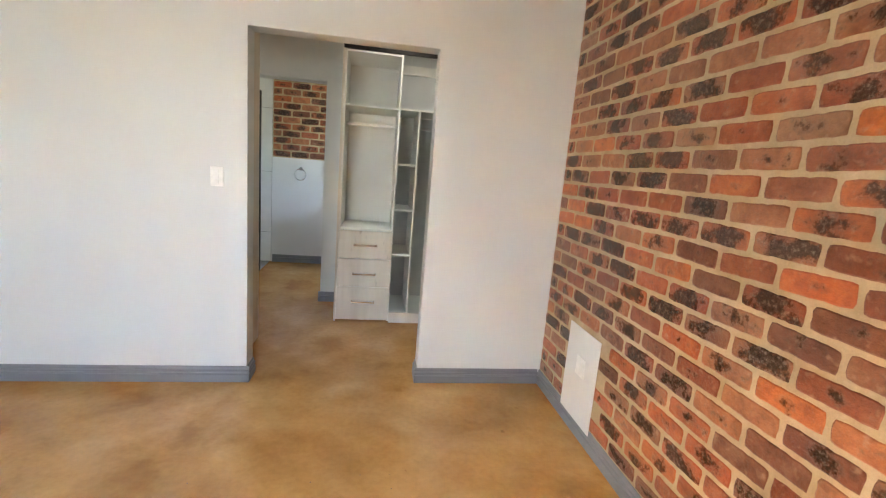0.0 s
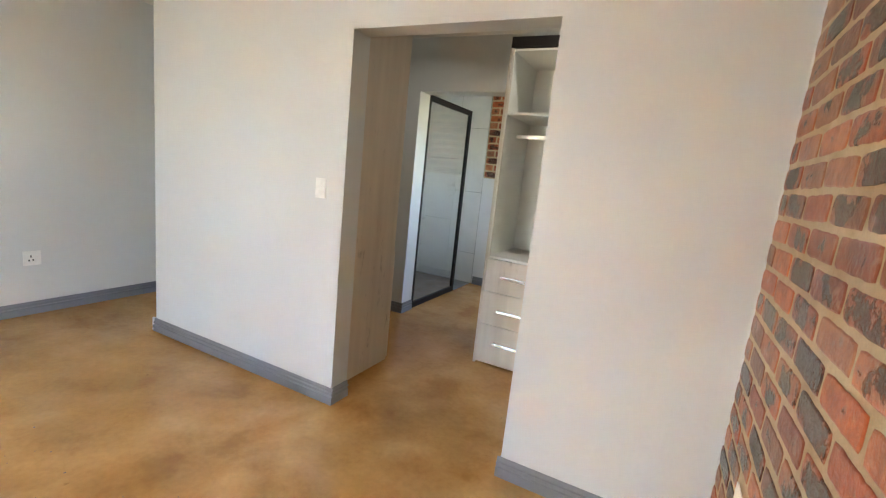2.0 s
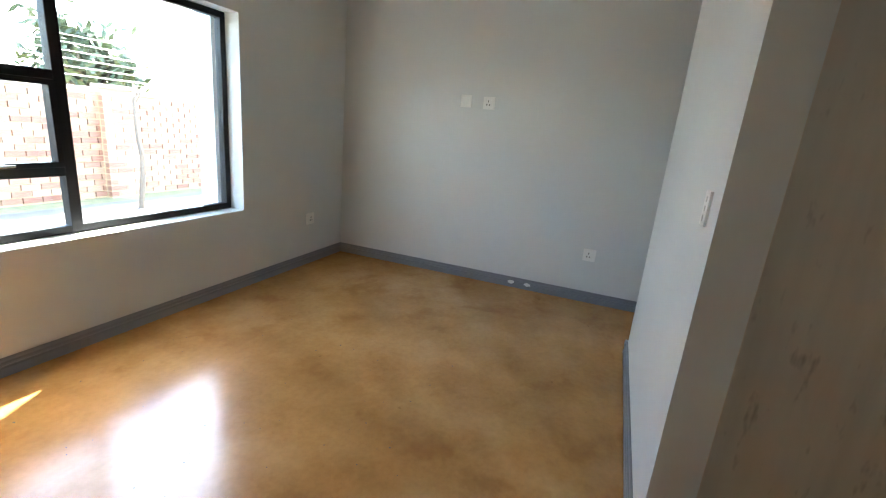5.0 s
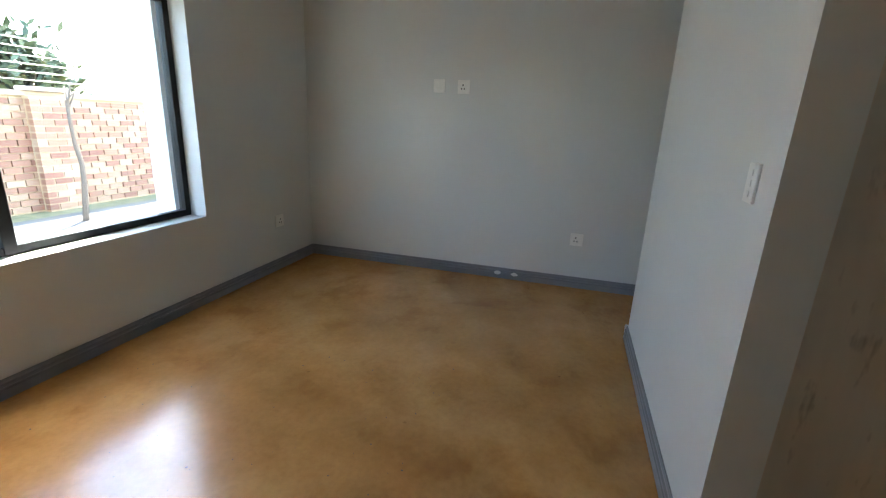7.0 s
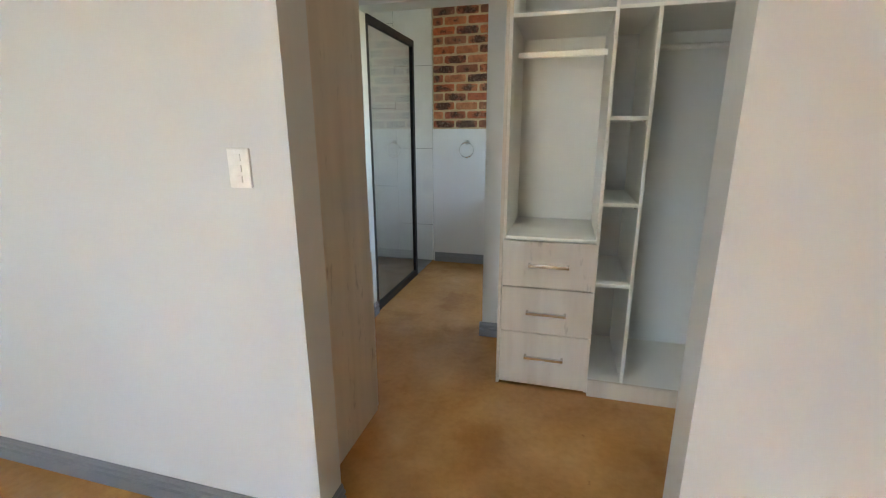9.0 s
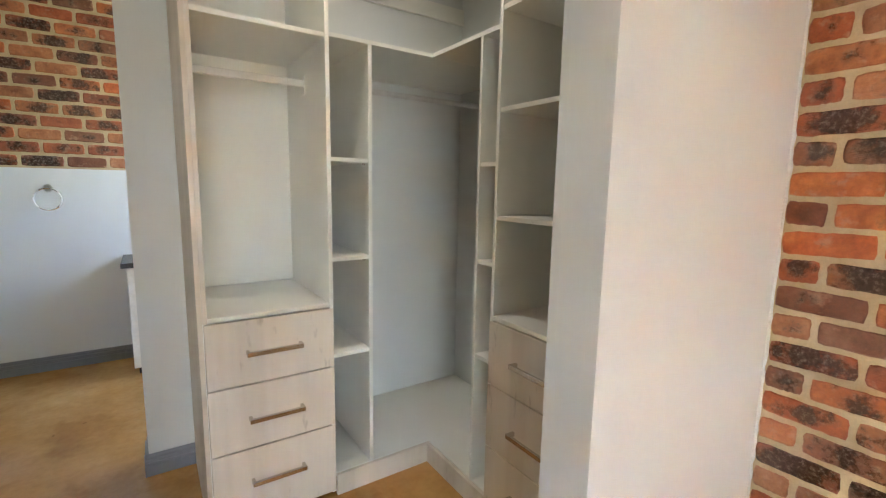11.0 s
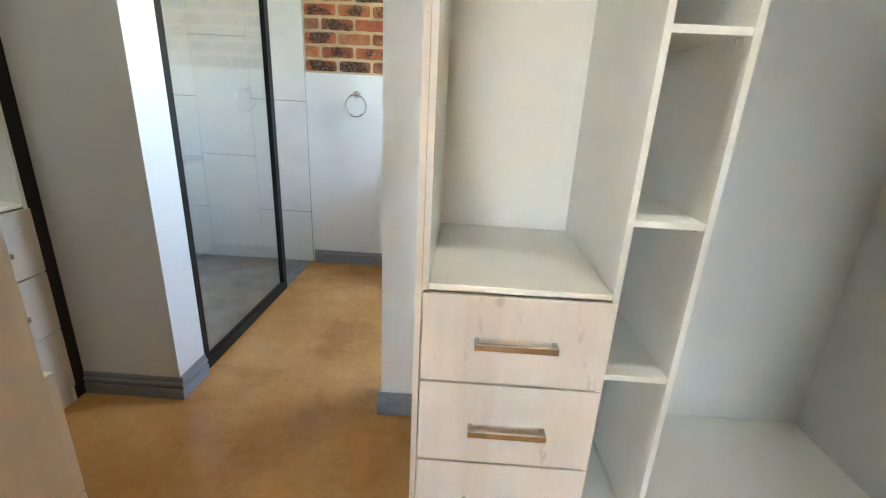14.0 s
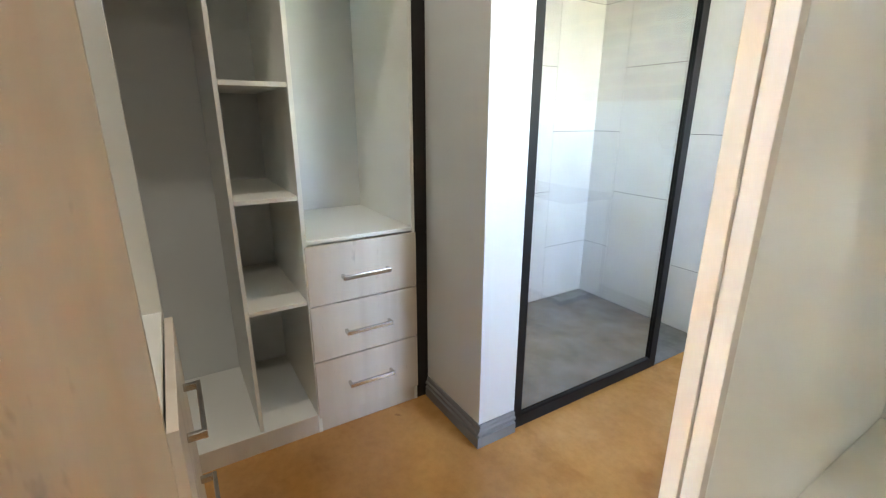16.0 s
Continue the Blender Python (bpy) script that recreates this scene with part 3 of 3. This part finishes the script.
# dark head trim over the bank
t = thing("wardrobe_head_trim", (0.9, YF, TOP), "dark stained trim along the top of the wardrobe", "trim", kind="structure")
part("trim_board", boxes((0.43, KX, YF - 0.002, YF + 0.018, TOP + 0.0005, TOP + 0.075), bev=0.003), DARK, t)

# the bank on the west side: the unit behind the washed side panel
XP, YP = -0.112, 0.732
u = thing("wardrobe", (-0.35, 0.44, 0), "washed oak wardrobe end with closed drawers", "wardrobe", "open wardrobes")
part("side_panel", boxes((XP - 0.016, XP, T + 0.001, YP - 0.004, 0, 2.33), bev=0.0012), PANELWOOD, u, "knotty pale washed oak side panel")
part("inner_side", boxes((-0.60, -0.584, T + 0.001, YP - 0.004, 0, TOP), (XP - 0.032, XP - 0.0165, T + 0.001, YP - 0.006, 0, TOP), bev=0.001), BOARD, u)
part("back_panel", boxes((-0.584, XP - 0.032, T + 0.002, T + 0.012, 0.85, TOP)), BOARD, u)
part("counter_shelf", boxes((-0.5835, XP - 0.0325, T + 0.012, YP - 0.006, 0.832, 0.848), bev=0.001), BOARD, u)
part("upper_shelf", boxes((-0.5835, XP - 0.0325, T + 0.012, YP - 0.006, 1.868, 1.884), bev=0.001), BOARD, u)
drawers(u, 0, -0.598, XP - 0.002, YP + 0.014, 1, CUTS, HZ)

XW = -1.03
u = thing("corner_wardrobe", (-1.3, 0.6, 0), "open white corner wardrobe in shade with narrow shelves", "wardrobe", "open wardrobes")
part("floor_board", boxes((XC + 0.002, XW - 0.004, T + 0.001, 1.1745, 0.07, 0.086), (XW - 0.0035, -0.6005, T + 0.001, 0.72, 0.07, 0.086), bev=0.001), BOARD, u)
part("plinth", boxes((XW - 0.018, XW - 0.002, 0.724, 1.1745, 0, 0.0855), (XW - 0.0015, -0.6005, 0.708, 0.724, 0, 0.0855), bev=0.001), WASHED, u, "pale washed oak plinth")
part("divider", boxes((XC + 0.002, XW - 0.012, 0.948, 0.962, 0.0865, 1.872), bev=0.001), BOARD, u)
for z in (0.605, 1.02, 1.41):
    part("shelf", boxes((XC + 0.003, XW - 0.008, 0.9625, 1.1745, z - 0.016, z), bev=0.001), BOARD, u)
part("top_shelf", boxes((XC + 0.002, XW - 0.004, T + 0.001, 1.1745, 1.873, 1.889), (XW - 0.0035, -0.6005, T + 0.001, 0.72, 1.873, 1.889), bev=0.001), BOARD, u)

u = thing("wardrobe", (-1.3, 1.42, 0), "open washed oak and white wardrobe with three closed drawers", "wardrobe", "open wardrobes")
part("inner_side", boxes((XC + 0.002, XW, 1.175, 1.191, 0, TOP), (XC + 0.002, XW, 1.634, 1.65, 0, TOP), bev=0.001), BOARD, u)
part("counter_shelf", boxes((XC + 0.002, XW - 0.002, 1.1915, 1.6335, 0.832, 0.848), bev=0.001), BOARD, u)
part("upper_shelf", boxes((XC + 0.002, XW - 0.002, 1.1915, 1.6335, 1.868, 1.884), bev=0.001), BOARD, u)
part("plinth", boxes((XW - 0.02, XW - 0.003, 1.1915, 1.6335, 0, 0.068), bev=0.001), WASHED, u)
drawers(u, 1, 1.180, 1.650, XW + 0.008, 1, ((0.07, 0.336), (0.336, 0.58), (0.58, 0.828)), (0.205, 0.45, 0.69))

t = thing("dark_filler_strip", (XW, 1.68, 0), "dark stained upright filler strip with a moulded head", "trim", kind="structure")
part("strip", boxes((XW - 0.02, XW - 0.004, 1.653, YB - 0.001, 0, 2.28), bev=0.001), DARK, t)
part("head", boxes((XW - 0.03, XW + 0.012, 1.22, YB - 0.001, 2.2805, 2.33), (XW - 0.03, XW + 0.026, 1.22, YB - 0.001, 2.3305, 2.365), bev=0.006), DARK, t)



def downlight(x, y):
    t = thing("downlight", (x, y, HC), "small round white ceiling downlight", "ceiling light", "dressing room downlights")
    bm = bmesh.new()
    rod(bm, (x, y, HC), (x, y, HC - 0.006), 0.062, 0.056, 36)
    part("trim_ring", bm, PLASTIC, t)
    bm = bmesh.new()
    rod(bm, (x, y, HC - 0.0062), (x, y, HC - 0.013), 0.046, 0.042, 36)
    part("lens", bm, PLASTIC, t)


for dx, dy, power in DOWNLIGHTS:
    downlight(dx, dy)

# ---- bathroom ----
sh = thing("shower_screen", (-0.63, 2.4, 0.004), "fixed glass shower screen in a black frame", "shower screen")
SX0, SX1, SY0, SY1, SZ = -0.648, -0.616, 1.897, 2.89, 2.135
part("bottom_rail", boxes((SX0, SX1, SY0, SY1, 0.0, 0.058), bev=0.002), BLACK, sh)
part("top_rail", boxes((SX0, SX1, SY0, SY1, SZ - 0.055, SZ), bev=0.002), BLACK, sh)
part("stile", boxes((SX0, SX1, SY0, SY0 + 0.042, 0.058, SZ - 0.055), bev=0.002), BLACK, sh)
part("stile", boxes((SX0, SX1, SY1 - 0.052, SY1, 0.058, SZ - 0.055), bev=0.002), BLACK, sh)
gp = part("glass_pane", boxes((-0.635, -0.629, SY0 + 0.03, SY1 - 0.04, 0.04, SZ - 0.043)), GLASS, sh, "clear glass pane")
gp.visible_shadow = False

ring = thing("towel_ring", (-0.24, YN, 1.26), "round chrome towel ring on the wall", "towel ring")
bm = bmesh.new()
rod(bm, (-0.24, YN, 1.265), (-0.24, YN - 0.012, 1.265), 0.024, seg=24)
rod(bm, (-0.24, YN - 0.01, 1.265), (-0.24, YN - 0.05, 1.262), 0.011, seg=16)
part("wall_rose", bm, SHINY, ring)
bm = bmesh.new()
for k in range(40):
    a, b = 2 * math.pi * k / 40, 2 * math.pi * (k + 1) / 40
    rod(bm, (-0.24 + 0.072 * math.sin(a), YN - 0.048, 1.192 + 0.072 * math.cos(a)), (-0.24 + 0.072 * math.sin(b), YN - 0.048, 1.192 + 0.072 * math.cos(b)), 0.006, seg=8)
part("ring", bm, SHINY, ring)

van = thing("vanity_cabinet", (0.6, 3.2, 0), "white vanity cabinet with a dark stone top", "vanity")
part("body", boxes((0.165, 1.0, 3.0, YN - 0.018, 0.05, 0.75), bev=0.003), PLASTIC, van)
part("door", boxes((0.168, 0.58, 2.984, 2.9995, 0.075, 0.745), bev=0.002), PLASTIC, van)
part("door", boxes((0.584, 0.997, 2.984, 2.9995, 0.075, 0.745), bev=0.002), PLASTIC, van)
part("plinth", boxes((0.19, 0.98, 3.03, 3.38, 0, 0.05)), DARK, van)
part("worktop", boxes((0.135, 1.02, 2.97, YN - 0.001, 0.7505, 0.785), bev=0.004), STONETOP, van, "dark stone worktop")

bw = thing("window_2", (XR + 0.1, 2.75, 1.3), "bathroom window opening with a black frame", "window", kind="structure")
part("window_frame", boxes((XR + 0.12, XR + 0.16, 2.302, 2.34, 1.302, 2.198), (XR + 0.12, XR + 0.16, 3.16, 3.198, 1.302, 2.198),
                           (XR + 0.12, XR + 0.16, 2.34, 3.16, 1.302, 1.34), (XR + 0.12, XR + 0.16, 2.34, 3.16, 2.16, 2.198)), BLACK, bw)

# ---- electrical plates, cover ----
def plate(name, label, cat, spec, axis, out, slots):
    """A wall plate: spec is along-from, along-to, z-from, z-to, wall; slots as fractions of the face, deep ones dark."""
    a, b, z0, z1, w = spec
    t = thing(name, ((a + b) / 2, w, z0) if axis == 0 else (w, (a + b) / 2, z0), label, cat)
    def lay(u0, u1, h0, h1, d0, d1):
        w0, w1 = sorted((w + out * d0, w + out * d1))
        return (u0, u1, w0, w1, h0, h1) if axis == 0 else (w0, w1, u0, u1, h0, h1)
    part("face", boxes(lay(a, b, z0, z1, 0, 0.009), bev=0.003), PLASTIC, t)
    for nm, fa, fb, ga, gb_, d, dark in slots:
        part(nm, boxes(lay(a + (b - a) * fa, a + (b - a) * fb, z0 + (z1 - z0) * ga, z0 + (z1 - z0) * gb_, 0.008, 0.009 + d), bev=0.0008), SLOT if dark else PLASTIC, t)


plate("light_switch", "white triple light switch plate on the wall", "switch", (-0.198, -0.126, 1.21, 1.322, 0.0), 0, -1,
      [("rocker", 0.38, 0.62, g, g + 0.17, 0.003, False) for g in (0.14, 0.41, 0.68)])
SOCK = [("pin_slot", 0.28, 0.36, 0.3, 0.42, 0.0006, True), ("pin_slot", 0.5, 0.58, 0.3, 0.42, 0.0006, True), ("pin_slot", 0.39, 0.47, 0.55, 0.7, 0.0006, True),
        ("rocker", 0.72, 0.86, 0.62, 0.82, 0.003, False), ("rocker", 0.14, 0.24, 0.62, 0.82, 0.003, False)]
plate("wall_socket", "white power socket low on the wall", "socket", (-0.438, -0.328, 0.39, 0.503, XL), 1, 1, SOCK)
plate("wall_socket", "white power socket high on the wall", "socket", (-1.535, -1.425, 1.64, 1.752, XL), 1, 1, SOCK)
plate("blank_plate", "white blank plate high on the wall", "plate", (-1.755, -1.65, 1.645, 1.757, XL), 1, 1, [("screw", 0.48, 0.52, 0.48, 0.52, 0.001, False)])
plate("wall_socket", "white power socket beneath the window level", "socket", (-2.205, -2.09, 0.40, 0.512, YS), 0, 1, SOCK)

cov = thing("duct_cover", (XR, -0.57, 0.1), "white metal cover plate on the brick wall", "cover")
part("sheet", boxes((XR - 0.014, XR - 0.008, -0.748, -0.395, 0.07, 0.6), bev=0.002), METALBOX, cov)
part("small_plate", boxes((XR - 0.021, XR - 0.014, -0.63, -0.535, 0.34, 0.45), bev=0.003), PLASTIC, cov, "small white blank plate")

patch = thing("filler_patch", (XL + E, -1.05, 0.05), "dabs of white filler on the skirting board", "filler")
for yy in (-1.058, -0.897):
    bm = bmesh.new()
    bmesh.ops.create_icosphere(bm, subdivisions=3, radius=1, matrix=Matrix.Translation((XL + E, yy, 0.052)) @ Matrix.Diagonal((0.004, 0.032, 0.017, 1)))
    for v in bm.verts:
        v.co += Vector((0, 1, 1)) * noise.noise(v.co * 60) * 0.004
    part("dab", bm, FILLER, patch)
endf = thing("filler_end", (XE - E, 0, 0.0), "rough white filler on the end of the skirting board", "filler")
bm = boxes((XE - E - 0.004, XE - E + 0.006, -0.0175, 0.0, 0.003, 0.104))
bmesh.ops.subdivide_edges(bm, edges=bm.edges, cuts=5, use_grid_fill=True)
for v in bm.verts:
    v.co += Vector(noise.noise_vector(v.co * 70)) * 0.006
part("filler", bm, FILLER, endf)

rg = random.Random(12)
gv, gf = [], []
for k in range(90):
    c = Vector((rg.uniform(-1.0, 0.9), rg.uniform(-2.7, -0.9), 0.001))
    a, r = rg.uniform(0, 6.28), rg.uniform(0.002, 0.006)
    n = len(gv)
    pts = [(math.cos(a + q * 1.257) * r * rg.uniform(0.5, 1.3), math.sin(a + q * 1.257) * r * rg.uniform(0.5, 1.3)) for q in range(5)]
    gv.extend([(c.x + x, c.y + y, 0.0005) for x, y in pts] + [(c.x + x * 0.5, c.y + y * 0.5, r * 0.5) for x, y in pts])
    gf.extend([(n + q, n + (q + 1) % 5, n + 5 + (q + 1) % 5, n + 5 + q) for q in range(5)] + [tuple(n + 5 + q for q in range(5))])
gm = bpy.data.meshes.new("floor_grit")
gm.from_pydata(gv, [], gf)
gm.materials.append(BARK)
tagged(new("floor_grit", gm), "scattered dark building grit on the floor", "grit", "", "stuff")

# ---- face brick and tiles ----
CL, CH, JT = 0.232, 0.0862, 0.0185


def brick_mesh(L, hgt, seed):
    """One brick face with uneven, worn edges; its face towards -y, its back at 0."""
    rr = random.Random(seed)
    n = []
    for a0, b0, a1, b1 in ((-1, -1, 1, -1), (1, -1, 1, 1), (1, 1, -1, 1), (-1, 1, -1, -1)):
        steps = 11 if a0 != a1 else 4
        for q in range(steps):
            n.append((a0 + (a1 - a0) * q / steps, b0 + (b1 - b0) * q / steps))
    out = []
    lean = rr.uniform(-0.003, 0.003)
    for a, b in n:
        corner = abs(a) == 1 and abs(b) == 1
        x = a * (L / 2 - (0.003 if corner else 0)) + rr.uniform(-0.002, 0.002)
        z = b * (hgt / 2 - (0.003 if corner else 0)) + rr.uniform(-0.0017, 0.0017) + lean * a
        out.append((x, z))
    vs = [(x, 0.0, z) for x, z in out] + [(x, -0.0015, z) for x, z in out] + [(x - math.copysign(0.004, x), -0.0035, z - math.copysign(0.005, z)) for x, z in out]
    k = len(n)
    fs = []
    for r in (0, k):
        for i in range(k):
            j = (i + 1) % k
            fs.append((r + i, r + j, r + k + j, r + k + i))
    fs.append(tuple(range(2 * k, 3 * k)))
    m2 = bpy.data.meshes.new("brick")
    m2.from_pydata(vs, [], fs)
    m2.materials.append(BRICK)
    for p in m2.polygons:
        p.use_smooth = p.index < 2 * k
    return m2


FULL = [brick_mesh(CL - JT, CH - JT, s) for s in range(8)]
HALF = [brick_mesh(CL / 2 - JT, CH - JT, 20 + s) for s in range(4)]


def brickwork(wall, to_world, length, z0, z1, keep, seed, skip=None):
    """Courses of bricks along a wall; to_world(s) gives the pose of a brick at s along it; keep(s): a piece of its own, else in the joined rest."""
    rr = random.Random(seed)
    vs, fs = [], []
    rows = int((z1 - z0) / CH + 0.5)
    for r in range(rows):
        z = z0 + (r + 0.5) * CH
        s = -CL / 2 * (r % 2)
        while s < length:
            e = s + CL
            a, b = max(s, 0), min(e, length)
            if b - a > CL * 0.3:
                half = b - a < CL * 0.8
                meshes = HALF if half else FULL
                me2 = rr.choice(meshes)
                mid = (a + b) / 2
                m = to_world(mid) @ Matrix.Translation((0, rr.uniform(-0.0015, 0.0005), z)) @ pose(0, 0, 0, rr.uniform(-0.8, 0.8), rr.uniform(-0.9, 0.9), rr.uniform(-0.4, 0.4))
                if skip and skip(mid, z):
                    pass
                elif keep(mid):
                    ob = new("brick", me2)
                    ob.matrix_world = m
                    ob.parent = wall
                else:
                    n0 = len(vs)
                    vs.extend([tuple(m @ v.co) for v in me2.vertices])
                    fs.extend([tuple(n0 + i for i in p.vertices) for p in me2.polygons])
            s = e
    if vs:
        m3 = bpy.data.meshes.new("brick_rest")
        m3.from_pydata(vs, [], fs)
        m3.materials.append(BRICK)
        ob = tagged(new("brick_rest", m3), kind="stuff")
        ob.parent = wall


wb = structure("wall_brick", boxes((XR, XR + 0.012, YS, 0, 0, HC)), MORTAR, "lacquered red and charcoal face brick wall with sandy mortar", "wall")
brickwork(wb, lambda s: Matrix.Translation((XR, -s, 0)) @ pose(0, 0, 0, 0, 0, -90), -YS, 0.1, HC, lambda s: s < 2.35, 5,
          lambda s, z: 0.41 < s < 0.735 and z < 0.58)
# the ragged edge of paint where the plaster meets the brick
re = random.Random(31)
bm = bmesh.new()
prev = None
for k in range(131):
    z = 0.1 + (HC - 0.1) * k / 130
    w = 0.004 + 0.009 * abs(noise.noise((z * 9, 2.0, 0))) + re.uniform(0, 0.004)
    ring_ = [bm.verts.new(p) for p in ((XR - 0.0005, 0, z), (XR - 0.0065, 0, z), (XR - 0.0065, -w * 0.7, z), (XR - 0.0005, -w, z))]
    if prev:
        for q in range(3):
            bm.faces.new((prev[q], prev[q + 1], ring_[q + 1], ring_[q]))
    prev = ring_
bmesh.ops.recalc_face_normals(bm, faces=bm.faces)
structure("trim_paint_edge", bm, WALL, "ragged edge of wall paint lapping onto the brick", "trim")
wn = structure("wall_brick_bathroom", boxes((-0.6, XR, YN, YN + 0.012, 1.3955, HC)), MORTAR, "dark red face brick above white bathroom wall", "wall")
brickwork(wn, lambda s: Matrix.Translation((-0.6 + s, YN, 0)), XR + 0.6, 1.4, HC, lambda s: s < 1.3, 6)


def tiling(name, origin, way, length, normal, label):
    """White 0.4 x 0.8 m tiles upright in columns, every other column set off by half a tile."""
    o, w, n = Vector(origin), Vector(way), Vector(normal)
    def slab(s0, s1, z0, z1, d0, d1):
        c = [o + w * s + n * d for s in (s0, s1) for d in (d0, d1)]
        return (min(p.x for p in c), max(p.x for p in c), min(p.y for p in c), max(p.y for p in c), z0, z1)
    back = structure(name, boxes(slab(0, length, 0.004, HC - 0.001, 0, 0.006)), GROUT, label, "tiling")
    k, s = 0, 0.0
    while s < length - 0.01:
        e = min(s + 0.4, length)
        first = 0.403 if k % 2 == 0 else 0.803
        cuts = [0.004] + [first + 0.8 * i for i in range(4)] + [HC - 0.001]
        cuts = [c for c in cuts if c <= HC - 0.001]
        for z0, z1 in zip(cuts, cuts[1:]):
            if z1 - z0 > 0.02:
                part("tile", boxes(slab(s + 0.0013, e - 0.0013, z0 + 0.0018, z1 - 0.0018, 0.002, 0.0085), bev=0.0008), TILE, back)
        s, k = e, k + 1


tiling("tiling_north", (-0.603, YN, 0), (-1, 0, 0), 1.02, (0, -1, 0), "large white tiles on the shower wall")
tiling("tiling_west", (XC, YN - 0.009, 0), (0, -1, 0), YN - 0.009 - YB2, (1, 0, 0), "large white tiles on the shower wall")
